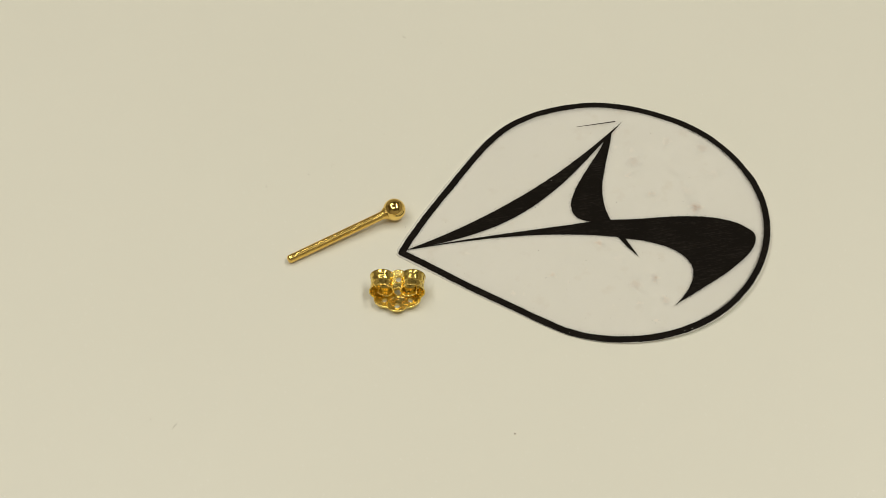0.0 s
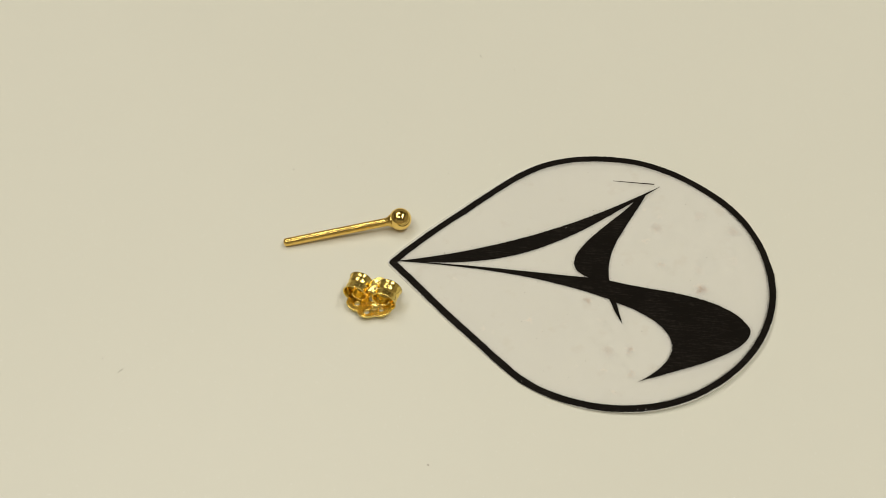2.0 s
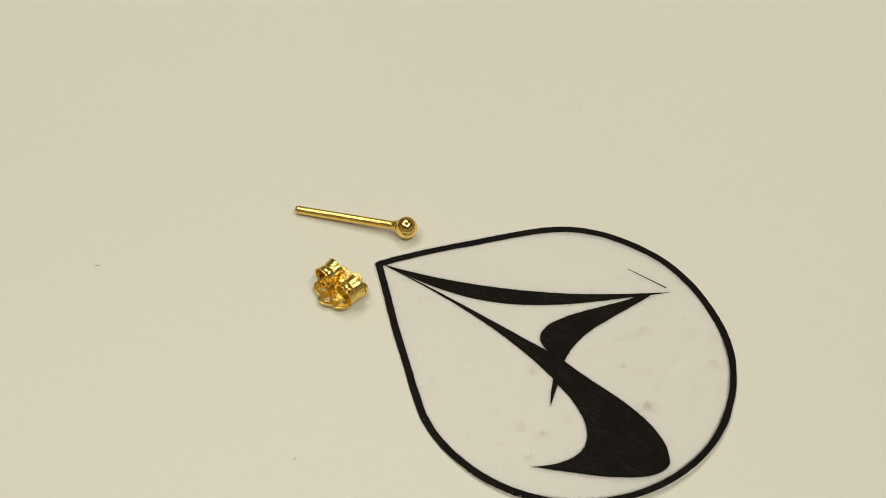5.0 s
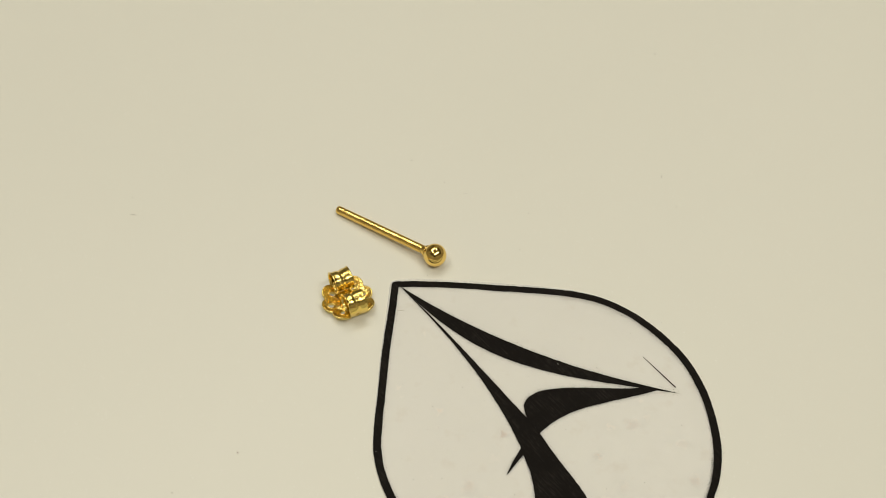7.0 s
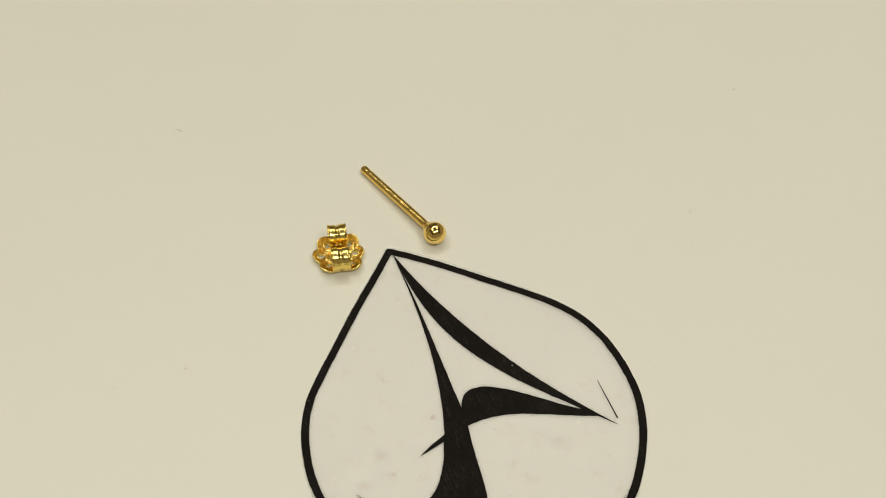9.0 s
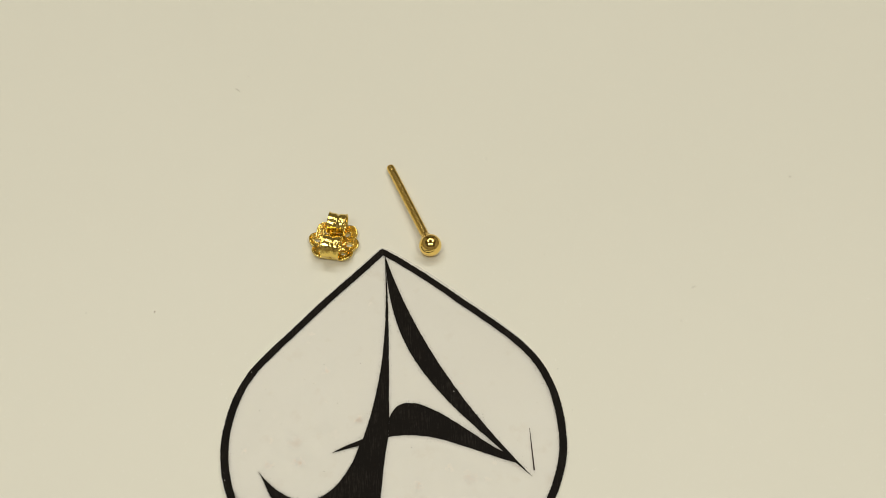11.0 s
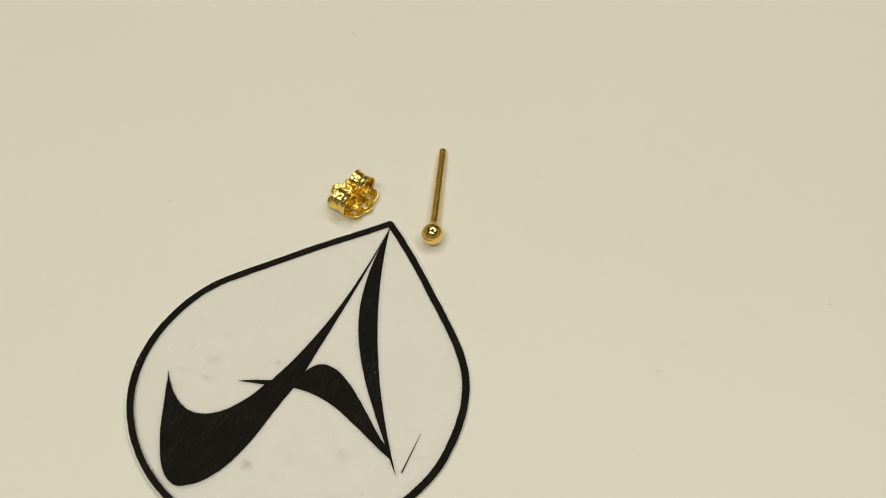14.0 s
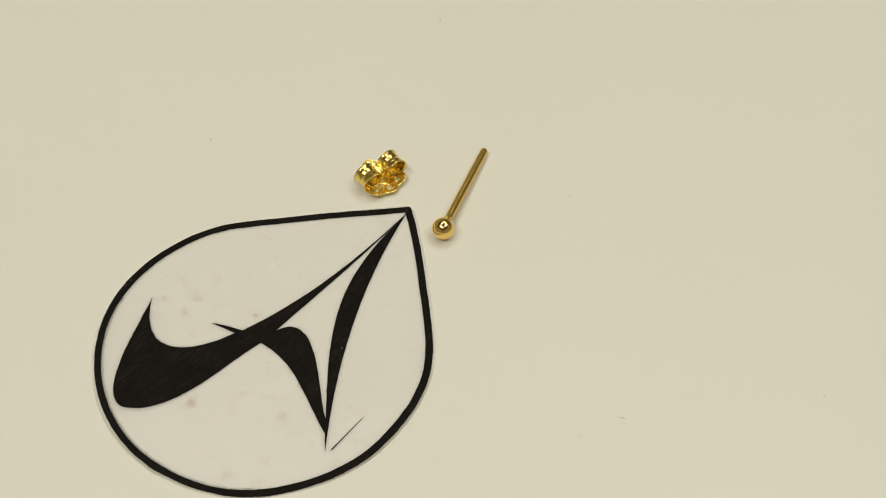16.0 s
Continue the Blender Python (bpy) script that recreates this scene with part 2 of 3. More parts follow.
def path_of(knots, step=0.036):
    """Curve through groups of (start, handle, handle); a bare point is a corner with a straight run to the next."""
    pts = []
    for k, here in enumerate(knots):
        after = knots[(k + 1) % len(knots)][0]
        p0 = here[0]
        h1, h2 = (here[1], here[2]) if len(here) == 3 else (p0, after)
        if len(here) == 1:
            h1 = tuple(p + (q - p) / 3 for p, q in zip(p0, after))
            h2 = tuple(p + (q - p) * 2 / 3 for p, q in zip(p0, after))
        length = (Vector(h1) - Vector(p0)).length + (Vector(h2) - Vector(h1)).length + (Vector(after) - Vector(h2)).length
        pts += bezier(p0, h1, h2, after, max(2, int(length / step)))
    return pts


def offset(pts, width):
    """Moves a closed curve sideways by width(k, point)."""
    out = []
    for k, p in enumerate(pts):
        along = (pts[(k + 1) % len(pts)] - pts[k - 1])
        side = Vector((-along.y, along.x))
        side = side.normalized() if side.length > 1e-9 else Vector((0, 0))
        out.append(p + side * width(k, p))
    return out


SHARP = [(0.62, 0.05), (22.33, 10.92), (21.1, 9.85), (20.07, 8.85), (19.81, -4.40), (19.17, -3.27), (21.36, -9.93), (16.79, 0.10), (18.51, -0.01)]


def calm(p):
    """Thin strokes and points keep a finer edge."""
    near = min((p - Vector(c)).length for c in SHARP)
    return min(1.0, 0.04 + near / 1.6) * min(1.0, max(0.05, p.x / 13.0))


def ragged(amount, seed):
    """Uneven print edge: fine teeth over a slow waver."""
    def width(k, p):
        q = Vector((p.x * 4.5, p.y * 4.5, seed))
        slow = Vector((p.x * 0.7, p.y * 0.7, seed + 5))
        return amount * (0.22 * noise.noise(q * 1.5) + 1.0 * noise.noise(q * 3.6)) + 0.4 * amount * noise.noise(slow)
    return width


FILM_T = 0.10
LIFT, CURL = 0.44, 0.27


def lift(x, y):
    """The round end of the film curls up off the table, and one long side bows up a little."""
    s = max(0.0, (0.82 * x - 0.57 * y - 15.0) / 14.5)
    u = min(1.0, max(0.0, (y - 5.0) / 8.0))
    return LIFT * s * s + CURL * u * u * (3 - 2 * u) * math.exp(-((x - 15.5) / 8.5) ** 2)


def sheet_prism(outer, inner, z0, z1, cell=1.0, under=True):
    """A flat prism in millimetres between two closed curves (inner may be None), bent by lift(). Returns a bmesh in metres."""
    bm = bmesh.new()
    if inner and len(inner) == len(outer):
        a = [bm.verts.new((*p, 0)) for p in outer]
        b = [bm.verts.new((*p, 0)) for p in inner]
        for i in range(len(a)):
            j = (i + 1) % len(a)
            bm.faces.new((a[i], a[j], b[j], b[i]))
    else:
        bm.faces.new([bm.verts.new((*p, 0)) for p in outer])
        bmesh.ops.triangulate(bm, faces=bm.faces, ngon_method="EAR_CLIP")
        xs, ys = [p.x for p in outer], [p.y for p in outer]
        for axis, lo, hi in ((0, min(xs), max(xs)), (1, min(ys), max(ys))):
            at = math.ceil(lo / cell) * cell
            while at < hi:
                co, no = [0, 0, 0], [0, 0, 0]
                co[axis], no[axis] = at + 0.0137, 1
                bmesh.ops.bisect_plane(bm, geom=bm.verts[:] + bm.edges[:] + bm.faces[:], dist=1e-6, plane_co=co, plane_no=no)
                at += cell
    grown = bmesh.ops.extrude_face_region(bm, geom=bm.faces[:])
    top = {v for v in grown["geom"] if isinstance(v, bmesh.types.BMVert)}
    for v in bm.verts:
        x, y = v.co.x, v.co.y
        v.co = Vector((x, y, lift(x, y) + (z1 if v in top else z0))) * MM
    if not under:
        bmesh.ops.delete(bm, geom=[f for f in bm.faces if not any(v in top for v in f.verts)], context="FACES_ONLY")
    return bm


# closed drop outline, tip at the origin
DROP = [((0.22, -0.14), (2.33, 2.86), (4.17, 4.75)), ((5.74, 6.49), (7.41, 8.29), (8.86, 10.07)),
        ((10.87, 11.54), (12.94, 13.05), (15.55, 13.62)), ((18.23, 13.61), (21.43, 13.75), (24.6, 12.28)),
        ((27.22, 10.18), (30.18, 7.77), (31.75, 3.88)), ((31.8, -0.02), (31.75, -3.89), (29.81, -7.57)),
        ((26.9, -9.87), (24.4, -12.05), (21.03, -12.84)), ((18.12, -12.59), (15.69, -12.37), (13.34, -11.64)),
        ((11.55, -10.25), (9.81, -8.88), (8.43, -7.53)), ((6.61, -6.0), (4.93, -4.6), (3.4, -3.0))]
BLADE = [((0.62, 0.06), (8.04, 1.92), (14.94, 5.40)), ((21.06, 9.97),), ((22.33, 10.92),), ((21.10, 9.76), (19.99, 6.57), (17.83, 3.50)),
         ((18.51, -0.01),), ((16.79, 0.10), (12.66, 1.48), (19.33, 7.20)), ((20.07, 8.85), (13.27, 2.68), (10.03, 0.29))]
SWOOSH = [((0.62, 0.03), (6.01, 0.38), (11.42, 0.13)), ((16.79, 0.10),), ((18.51, -0.01), (22.12, -0.78), (28.25, -0.42)),
          ((29.98, -3.92), (30.45, -6.55), (23.24, -8.91)), ((21.36, -9.93), (26.03, -6.48), (23.45, -3.64)),
          ((19.21, -2.28),), ((19.81, -4.40),), ((19.17, -3.27),), ((18.65, -2.01), (12.85, -0.10), (6.67, 0.17))]

tag = empty("film_tag", pose(0, 0, 0), "drop-shaped frosted plastic film with black printed emblem", "plastic tag")
drop = path_of(DROP)
# the clear margin left by the scissors is widest by the tip


def margin(k, p):
    near = math.exp(-((p.x / 9.0) ** 2))
    return 0.31 + 0.14 * near + 0.08 * math.exp(-((p.x - 25) / 6) ** 2) * (p.y < 0) + 0.15 * math.exp(-((p.x - 5.5) / 4.5) ** 2) * (p.y > 0) + 0.06 * noise.noise(Vector((p.x * 0.35, p.y * 0.35, 3.0)))


part("film", sheet_prism(offset(drop, margin), None, 0.003, FILM_T, 1.0, False), FILM, tag, "frosted translucent plastic film", False)
INK0, INK1 = FILM_T + 0.010, FILM_T + 0.026
ring_out = offset(drop, lambda k, p: 0.305 + 0.05 * math.exp(-((p - Vector((31.75, 1.9))).length / 0.7) ** 2) + ragged(0.055, 11.0)(k, p))


def inner(k, p):
    """Thinner line at the lifted end, where specks imitate a worn and shaded edge."""
    u = min(1.0, max(0.0, (p.x - 21.0) / 6.0)) * min(1.0, max(0.0, (10.0 - p.y) / 4.0))
    return -0.305 + 0.085 * u * u * (3 - 2 * u) + ragged(0.065, 23.0)(k, p)


ring_in = offset(drop, inner)
tip_in = drop[0] + Vector((0.993, 0.121)) * 0.415
ring_in = [tip_in + (q - tip_in) * 0.02 if (p - drop[0]).length < 0.30 else q for p, q in zip(drop, ring_in)]
part("printed_border", sheet_prism(ring_out, ring_in, INK0, INK1), INK, tag, "ragged black printed border line", False)
blade, swoosh = path_of(BLADE), path_of(SWOOSH)
part("printed_blade", sheet_prism(offset(blade, lambda k, p: calm(p) * ragged(0.06, 31.0)(k, p)), None, INK0, INK1), INK, tag, "black printed curved blade shape", False)
part("printed_sweep", sheet_prism(offset(swoosh, lambda k, p: calm(p) * ragged(0.065, 43.0)(k, p)), None, INK0, INK1), INK, tag, "black printed sweeping shape", False)
dash = [Vector((18.15 + 3.65 * i / 40, 11.09 + 0.09 * i / 40)) for i in range(41)]
dash_low = [p - Vector((0, 0.045 + 0.07 * (k / 40) + 0.02 * noise.noise(Vector((p.x * 6, 0, 9))))) for k, p in enumerate(dash)]
part("printed_dash", sheet_prism(dash_low + dash[::-1], None, INK0, INK1), BROWN_INK, tag, "thin dark brown printed line", False)


# bare flecks where the print has chipped: x, y, length, width in millimetres, turn in degrees
CHIPS = [(14.48, 5.31, 0.10, 0.07, 40), (22.02, -12.46, 0.13, 0.045, 20), (21.40, -12.54, 0.07, 0.035, 60), (12.27, -10.88, 0.07, 0.04, 35)]
BARE = plain("bare_film_fleck", (0.62, 0.60, 0.53), 0.5, 0.2, 5000.0)
for x, y, long_, wide, turn in CHIPS:
    ring = []
    for i in range(9):
        a = 2 * math.pi * i / 9
        r = 1 + 0.35 * noise.noise(Vector((x + 2 * math.cos(a), y + 2 * math.sin(a), 4.0)))
        u, v = long_ / 2 * r * math.cos(a), wide / 2 * r * math.sin(a)
        c, d = math.cos(radians(turn)), math.sin(radians(turn))
        ring.append(Vector((x + u * c - v * d, y + u * d + v * c)))
    part("chip", sheet_prism(ring, None, INK1 + 0.002, INK1 + 0.006), BARE, tag, "pale chipped fleck in the print", False)


# single dust dots away from the print, in millimetres
DOTS = [(19.48, 1.76), (25.68, 7.57), (24.57, 9.09), (26.48, 3.35), (25.16, 0.73),
           (16.68, 7.5), (11.66, -2.12), (15.36, -3.96), (11.66, -5.08), (13.45, -5.87),
           (13.07, -6.64), (13.9, -9.73), (17.13, -8.39), (21.4, -4.97), (15.89, -10.1)]


def toner_shade_specks():
    """Stray toner and dust dots, plus dense fine specks imitating shade beside the print."""
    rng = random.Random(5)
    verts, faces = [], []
    # curve, side, count, spread and coarseness; rows below 1 imitate worn edges and shade
    shade_fringe = [p for p in ring_in if p.x > 23.0 and p.y < 9.0]
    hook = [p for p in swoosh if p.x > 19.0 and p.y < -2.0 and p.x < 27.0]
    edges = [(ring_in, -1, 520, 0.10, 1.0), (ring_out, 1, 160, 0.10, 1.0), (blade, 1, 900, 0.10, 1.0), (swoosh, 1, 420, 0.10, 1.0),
             (shade_fringe, -1, 4200, 0.085, 0.9), (hook, 1, 700, 0.05, 0.8), (ring_in, -1, 1500, 0.15, 0.55), (blade, 1, 1300, 0.15, 0.55), (swoosh, 1, 1300, 0.15, 0.55)]
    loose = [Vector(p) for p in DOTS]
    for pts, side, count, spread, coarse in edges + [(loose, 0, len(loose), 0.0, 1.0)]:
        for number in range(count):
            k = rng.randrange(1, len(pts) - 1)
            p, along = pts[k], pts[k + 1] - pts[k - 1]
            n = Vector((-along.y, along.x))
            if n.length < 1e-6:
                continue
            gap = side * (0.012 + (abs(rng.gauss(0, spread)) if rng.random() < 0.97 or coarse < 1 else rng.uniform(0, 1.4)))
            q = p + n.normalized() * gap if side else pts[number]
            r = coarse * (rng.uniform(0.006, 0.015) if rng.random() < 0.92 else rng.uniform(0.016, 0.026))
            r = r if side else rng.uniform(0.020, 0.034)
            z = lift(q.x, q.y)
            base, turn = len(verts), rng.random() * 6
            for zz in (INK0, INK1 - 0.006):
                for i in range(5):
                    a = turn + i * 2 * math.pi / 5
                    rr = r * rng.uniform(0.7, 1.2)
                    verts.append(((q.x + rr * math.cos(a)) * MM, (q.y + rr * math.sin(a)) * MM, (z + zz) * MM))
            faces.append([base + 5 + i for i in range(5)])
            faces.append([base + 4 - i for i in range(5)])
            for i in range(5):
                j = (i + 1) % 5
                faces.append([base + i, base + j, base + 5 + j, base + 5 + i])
    me = bpy.data.meshes.new("toner_shade_specks")
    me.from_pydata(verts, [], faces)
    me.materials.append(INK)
    ob = new("toner_shade_specks", me)
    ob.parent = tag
    tagged(ob, "stray toner and dust specks, with fine specks as shade by the print", "", "", "stuff")


toner_shade_specks()


# ---------------------------------------------------------------- the ball stud
BALL_AT, BALL_R = Vector((0.25, 3.96, 0.98)), 0.975
POST_END, POST_R = Vector((-9.40, 0.67, 0.39)), 0.365


def ball_stud():
    run = BALL_AT - POST_END
    length = run.length
    base = Matrix.Translation(POST_END * MM) @ run.to_track_quat("X", "Z").to_matrix().to_4x4()
    thing = empty("ball_stud", base, "polished yellow gold ball stud earring lying on its side", "earring")
    # wire post with a rounded end and a shallow catch groove
    prof = [(0.0, 0.02), (0.015, 0.16), (0.06, 0.27), (0.14, 0.335), (0.26, POST_R)]
    x = 0.40
    while x < length - BALL_R + 0.05:
        groove = 0.016 * math.exp(-((x - 0.85) / 0.12) ** 2)
        prof.append((x, POST_R - groove + 0.003 * noise.noise(Vector((x * 1.1, 1, 1)))))
        x += 0.10
    prof.append((length - BALL_R + 0.10, POST_R))
    part("post", lathe(bmesh.new(), [(a * MM, r * MM) for a, r in prof], 28), GOLD_POST, thing, "drawn gold wire post")
    bm = bmesh.new()
    bmesh.ops.create_uvsphere(bm, u_segments=48, v_segments=32, radius=BALL_R * MM, matrix=Matrix.Translation((length * MM, 0, 0)))
    part("ball", bm, GOLD_BALL, thing, "mirror-polished gold ball")
    # solder fillet where the wire meets the ball
    c = length - BALL_R
    prof = [(c - 0.30, POST_R + 0.004), (c - 0.18, POST_R + 0.02), (c - 0.06, POST_R + 0.07), (c + 0.06, POST_R + 0.15), (c + 0.16, POST_R + 0.21), (c + 0.22, POST_R + 0.19)]
    part("solder_joint", lathe(bmesh.new(), [(a * MM, r * MM) for a, r in prof], 28), GOLD_POST, thing, "smooth gold solder joint")


ball_stud()


# ---------------------------------------------------------------- the butterfly back
NUT_AT, NUT_TURN = (-0.72, -4.26), -11.0
LOBES = [(1.06 * a, 0.92 * b, 0.82) for a in (-1, 1) for b in (-1, 1)] + [(0.0, 1.24, 0.80), (0.0, -1.42, 0.78)]
HOLES = [(1.06 * a, 0.94 * b) for a in (-1, 1) for b in (-1, 1)] + [(0.0, 1.28), (0.0, -1.53)]


def rim_distance(a):
    """How far the flower-shaped plate reaches in the direction a."""
    d, best = Vector((math.cos(a), math.sin(a))), 0.0
    for cx, cy, r in LOBES:
        along = cx * d.x + cy * d.y
        off2 = cx * cx + cy * cy - along * along
        if off2 < r * r and along > 0:
            best = max(best, along + math.sqrt(r * r - off2))
    flat = 1.0 / max(abs(d.x) / 1.75, abs(d.y) / 0.9, 1e-6)
    return max(best, min(flat, 1.8))


def dish(x, y):
    r = math.hypot(x, y)
    return 0.44 * max(0.0, (r - 0.85) / 1.35) ** 2


def butterfly_back():
    thing = empty("earring_back", pose(NUT_AT[0] * MM, NUT_AT[1] * MM, 0, 0, 0, NUT_TURN),
                  "stamped yellow gold butterfly earring back with two scrolls", "earring back")
    # flower plate with a ring of holes and the post hole
    bm = bmesh.new()
    rings = []
    rim = [(math.cos(2 * math.pi * i / 144) * rim_distance(2 * math.pi * i / 144), math.sin(2 * math.pi * i / 144) * rim_distance(2 * math.pi * i / 144)) for i in range(144)]
    rings.append(rim)
    for cx, cy in HOLES:
        a0 = math.atan2(cy, cx)
        hole = []
        for i in range(20):
            a = 2 * math.pi * i / 20
            u, v = (0.29 if cx == 0 else 0.24) * math.cos(a), (0.24 if cx == 0 else 0.19) * math.sin(a)
            hole.append((cx + u * math.cos(a0) - v * math.sin(a0), cy + u * math.sin(a0) + v * math.cos(a0)))
        rings.append(hole)
    rings.append([(0.36 * math.cos(2 * math.pi * i / 24), 0.36 * math.sin(2 * math.pi * i / 24)) for i in range(24)])
    edges = []
    for ring in rings:
        vs = [bm.verts.new((*p, 0)) for p in ring]
        edges += [bm.edges.new((vs[i], vs[(i + 1) % len(vs)])) for i in range(len(vs))]
    bmesh.ops.triangle_fill(bm, use_beauty=True, use_dissolve=False, edges=edges)
    bmesh.ops.subdivide_edges(bm, edges=[e for e in bm.edges if e.calc_length() > 0.35], cuts=1)
    bmesh.ops.triangulate(bm, faces=bm.faces)
    grown = bmesh.ops.extrude_face_region(bm, geom=bm.faces[:])
    top = {v for v in grown["geom"] if isinstance(v, bmesh.types.BMVert)}
    for v in bm.verts:
        x, y = v.co.x, v.co.y
        v.co = Vector((x, y, dish(x, y) + (0.22 if v in top else 0.0))) * MM
    plate = part("plate", bm, GOLD_PLATE, thing, "flower-shaped gold plate with pierced holes", False)
    # rolled lip round the plate
    rows = []
    for i, (x, y) in enumerate(rim):
        a = 2 * math.pi * i / len(rim)
        row = []
        for k in range(8):
            b = 2 * math.pi * k / 8
            row.append(Vector((x + 0.08 * math.cos(b) * math.cos(a), y + 0.08 * math.cos(b) * math.sin(a), dish(x, y) + 0.115 + 0.112 * math.sin(b))) * MM)
        rows.append(row)
    part("lip", tube(bmesh.new(), rows, True), GOLD_PLATE, plate, "rounded gold lip")
    # each hole is punched with a raised burr
    for cx, cy in HOLES:
        a0 = math.atan2(cy, cx)
        rows = []
        for i in range(20):
            a = 2 * math.pi * i / 20
            row = []
            for k in range(7):
                b = 2 * math.pi * k / 7
                u, v = ((0.335 if cx == 0 else 0.285) + 0.06 * math.cos(b)) * math.cos(a), ((0.285 if cx == 0 else 0.235) + 0.06 * math.cos(b)) * math.sin(a)
                x, y = cx + u * math.cos(a0) - v * math.sin(a0), cy + u * math.sin(a0) + v * math.cos(a0)
                row.append(Vector((x, y, dish(x, y) + 0.22 + 0.05 * math.sin(b))) * MM)
            rows.append(row)
        part("hole_rim", tube(bmesh.new(), rows, True), GOLD_PLATE, plate)
    # collar round the post hole
    rows = []
    for i in range(28):
        a = 2 * math.pi * i / 28
        rows.append([Vector(((0.40 + 0.06 * math.cos(b)) * math.cos(a), (0.40 + 0.06 * math.cos(b)) * math.sin(a), 0.27 + 0.06 * math.sin(b))) * MM
                     for b in [2 * math.pi * k / 8 for k in range(8)]])
    part("post_hole_collar", tube(bmesh.new(), rows, True), GOLD_SHEET, plate)
    # two scrolls, rolled up from opposite ends of the plate
    for side in (-1, 1):
        rows = []
        steps, half, thick = 72, 0.77, 0.105
        for i in range(steps + 1):
            s = i / steps
            turn = radians(-92 + 418 * s)
            radius = 1.08 - 0.45 * s ** 1.25
            cu, cz = 1.21 - 0.10 * s, 1.27
            narrow = half * (1.0 - 0.22 * max(0.0, s - 0.8) / 0.2)
            ring = []
            widths = [-1 + 2 * k / 20 for k in range(21)]
            for inner in (0, 1):
                for w in widths if not inner else widths[::-1]:
                    flare = 0.13 * abs(w) ** 5 + 0.03 * math.exp(-((abs(w) - 0.45) / 0.25) ** 2) - 0.095 * math.exp(-(w / 0.14) ** 2)
                    r = radius + flare * (1 - 0.6 * s) - (thick if inner else 0.0)
                    ring.append(Vector((side * (cu + r * math.cos(turn)), w * narrow, cz + r * math.sin(turn) + 0.06)) * MM)
            rows.append(ring)
        part("scroll", tube(bmesh.new(), rows), GOLD_SHEET, thing, "rolled gold scroll with a fluted band")


butterfly_back()


# ---------------------------------------------------------------- dust on the table
def speck(x, y, r, flat, seed, material=DUST, label="tiny dark dust speck lying on the table"):
    rng = random.Random(seed)
    bm = bmesh.new()
    bmesh.ops.create_icosphere(bm, subdivisions=2, radius=r * MM)
    for v in bm.verts:
        v.co *= 1 + 0.5 * noise.noise(v.co * 9000 + Vector((seed, 0, 0)))
        v.co.z *= flat
    low = min(v.co.z for v in bm.verts)
    for v in bm.verts:
        v.co.z -= low
    ob = new("dust_speck", mesh_of("dust_speck", bm, material))
    ob.matrix_world = pose(x * MM, y * MM, 0, 0, 0, rng.uniform(0, 360))
    ob.scale = (rng.uniform(0.9, 1.7), 1, 1)
    tagged(ob, label, "dust", "dust specks")


for i, (x, y, r) in enumerate([(-10.45, 9.6, 0.075), (-6.6, 10.3, 0.05), (3.5, 10.6, 0.05), (0.75, 13.9, 0.055), (8.0, 24.8, 0.06), (-3.0, 16.4, 0.05),
                               (-5.3, 25.8, 0.05), (-7.8, 37.4, 0.09), (-21.5, -12.65, 0.06), (6.05, -24.8, 0.07), (1.0, 4.0 - 1.35, 0.05)]):
    speck(x, y, r * 0.6, 0.4, i + 1)
speck(6.05, -19.15, 0.045, 0.5, 40, RUST, "tiny reddish dust speck lying on the table")


def fibre(x, y, points, r, label):
    """A short bent hair that lies on the table."""
    bm = bmesh.new()
    rows = []
    for k, (u, v) in enumerate(points):
        q = points[min(k + 1, len(points) - 1)]
        p = points[max(k - 1, 0)]
        a = math.atan2(q[1] - p[1], q[0] - p[0]) + math.pi / 2
        rr = r * (0.4 if k in (0, len(points) - 1) else 1.0)
        rows.append([Vector((u + rr * math.cos(b) * math.cos(a), v + rr * math.cos(b) * math.sin(a), r + rr * math.sin(b))) * MM for b in [2 * math.pi * i / 6 for i in range(6)]])
    tube(bm, rows)
    ob = new("fibre", mesh_of("fibre", bm, DUST))
    ob.matrix_world = pose(x * MM, y * MM, 0)
    tagged(ob, label, "fibre", "fibres")


def arc(radius, a0, a1, count=9):
    return [(radius * math.cos(radians(a0 + (a1 - a0) * i / (count - 1))), radius * math.sin(radians(a0 + (a1 - a0) * i / (count - 1)))) for i in range(count)]


fibre(-19.66, -13.60, [(-0.17, -0.23), (-0.12, -0.09), (-0.02, 0.03), (0.08, 0.12), (0.19, 0.19)], 0.021, "short dark curled fibre lying on the table")
fibre(4.75, 26.5, arc(0.28, 155, 265), 0.014, "short dark curled fibre lying on the table")
fibre(-4.2, 10.8, arc(0.3, 80, 190), 0.006, "fine pale fibre lying on the table")


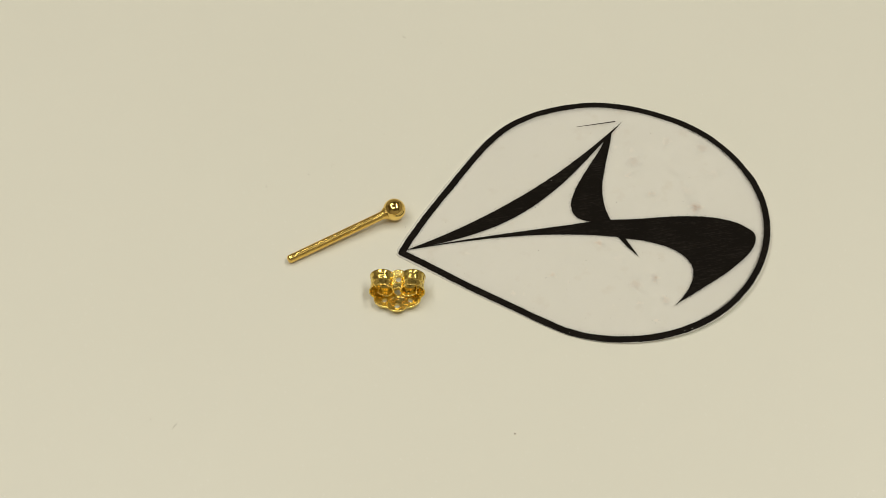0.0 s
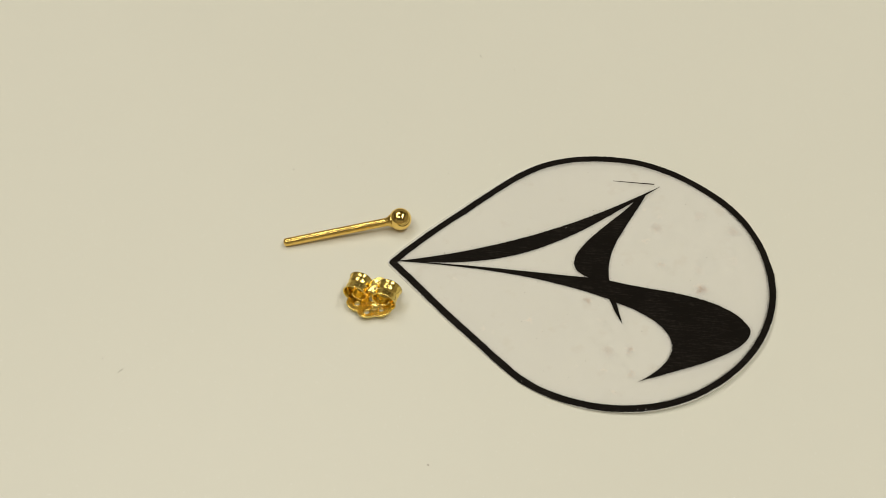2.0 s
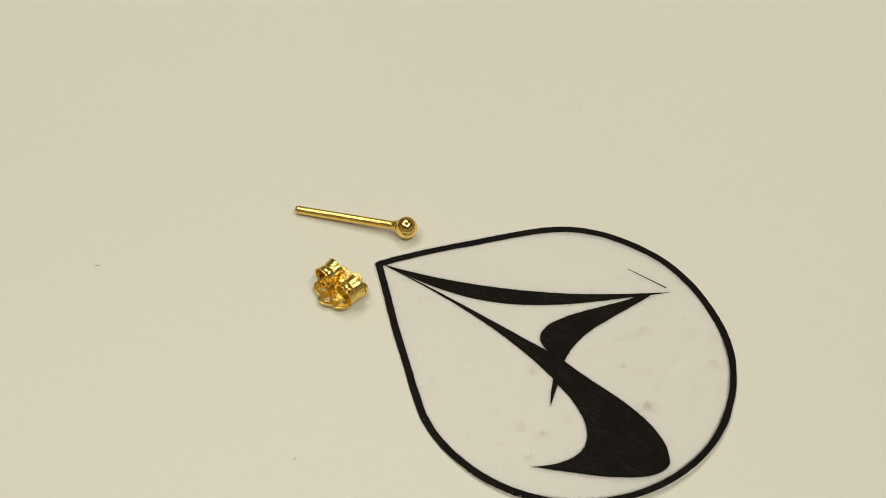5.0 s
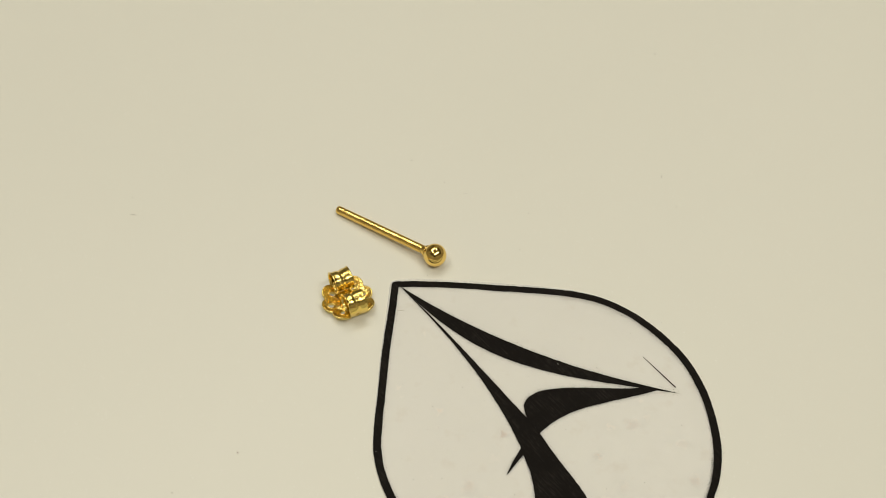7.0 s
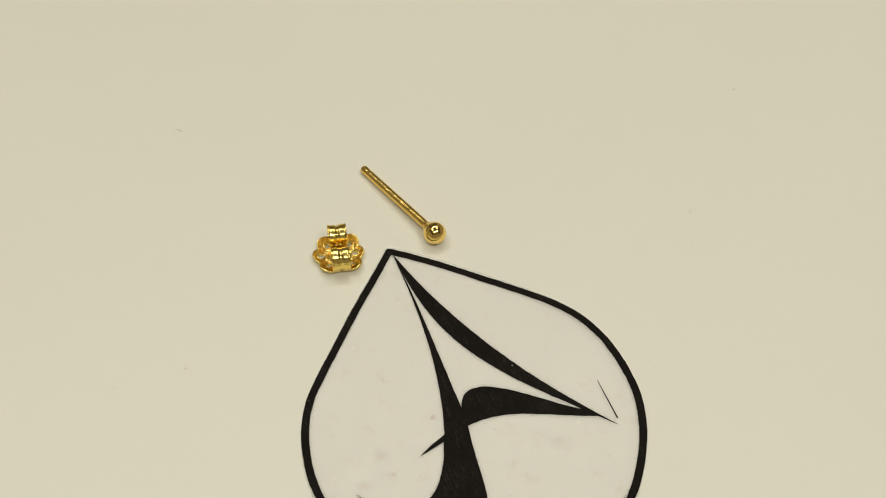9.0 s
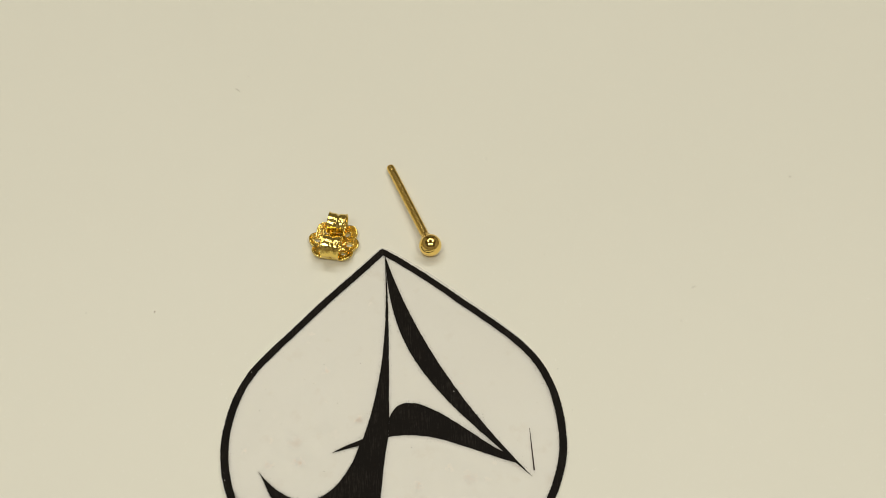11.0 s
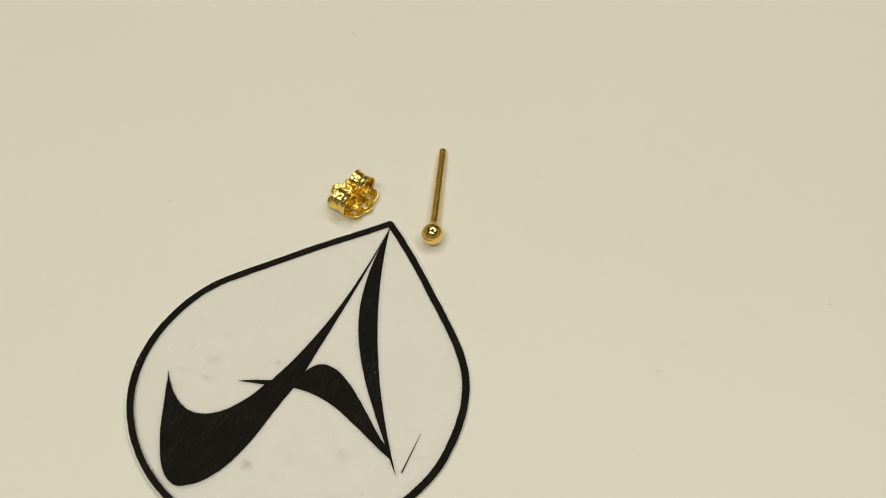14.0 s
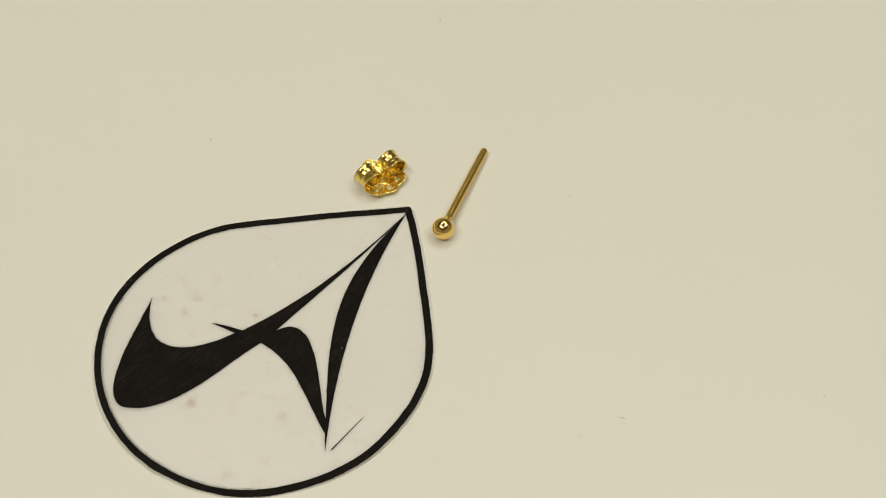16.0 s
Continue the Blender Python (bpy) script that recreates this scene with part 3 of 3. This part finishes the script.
def film_hair():
    bm = bmesh.new()
    rows = []
    for k in range(9):
        u = k / 8
        p = Vector((2.50 + 0.36 * u, -1.70 + 0.42 * u + 0.07 * math.sin(2.4 * u), FILM_T + 0.02))
        rows.append([(p + Vector((0.011 * math.cos(b), 0, 0.011 * math.sin(b)))) * MM for b in [2 * math.pi * i / 6 for i in range(6)]])
    ob = new("fibre", mesh_of("fibre", tube(bm, rows), DUST))
    tagged(ob, "fine dark hair lying on the plastic film", "fibre", "fibres")


film_hair()


def pink_hair():
    """A hair-thin pale arc on the film beside the blade."""
    rows = []
    for k in range(25):
        a = radians(186 - 118 * k / 24)
        p = Vector((16.2 + 2.45 * math.cos(a), 6.0 + 2.40 * math.sin(a), FILM_T + 0.012))
        rr = 0.010 * (0.6 + 0.4 * math.sin(9.0 * k))
        rows.append([(p + Vector((rr * math.cos(b) * math.cos(a), rr * math.cos(b) * math.sin(a), rr * math.sin(b)))) * MM for b in [2 * math.pi * i / 6 for i in range(6)]])
    ob = new("fibre", mesh_of("fibre", tube(bmesh.new(), rows), PINK))
    tagged(ob, "pale pink curved hair lying on the plastic film", "fibre", "fibres")


pink_hair()


def pearl_flakes():
    """Mica flakes in the laminate, each tilted its own way."""
    rng = random.Random(9)
    verts, faces = [], []
    for _ in range(5200):
        x, y = rng.uniform(-48, 56), rng.uniform(-48, 56)
        r = rng.uniform(0.026, 0.060)
        tilt, way, spin = abs(rng.gauss(0, 2.3)), rng.uniform(0, 2 * math.pi), rng.uniform(0, 6)
        m = Matrix.Rotation(way, 3, "Z") @ Matrix.Rotation(radians(tilt), 3, "X")
        base = len(verts)
        ring = [m @ Vector((r * math.cos(spin + i * math.pi / 2.5), r * math.sin(spin + i * math.pi / 2.5), 0)) for i in range(5)]
        low = min(p.z for p in ring)
        for p in ring:
            verts.append(((x + p.x) * MM, (y + p.y) * MM, (p.z - low + 0.002) * MM))
        faces.append([base + i for i in range(5)])
    me = bpy.data.meshes.new("pearl_flakes")
    me.from_pydata(verts, [], faces)
    me.materials.append(FLAKE)
    tagged(new("pearl_flakes", me), "tiny glinting pearl flakes in the tabletop", "flakes", "", "stuff")


pearl_flakes()
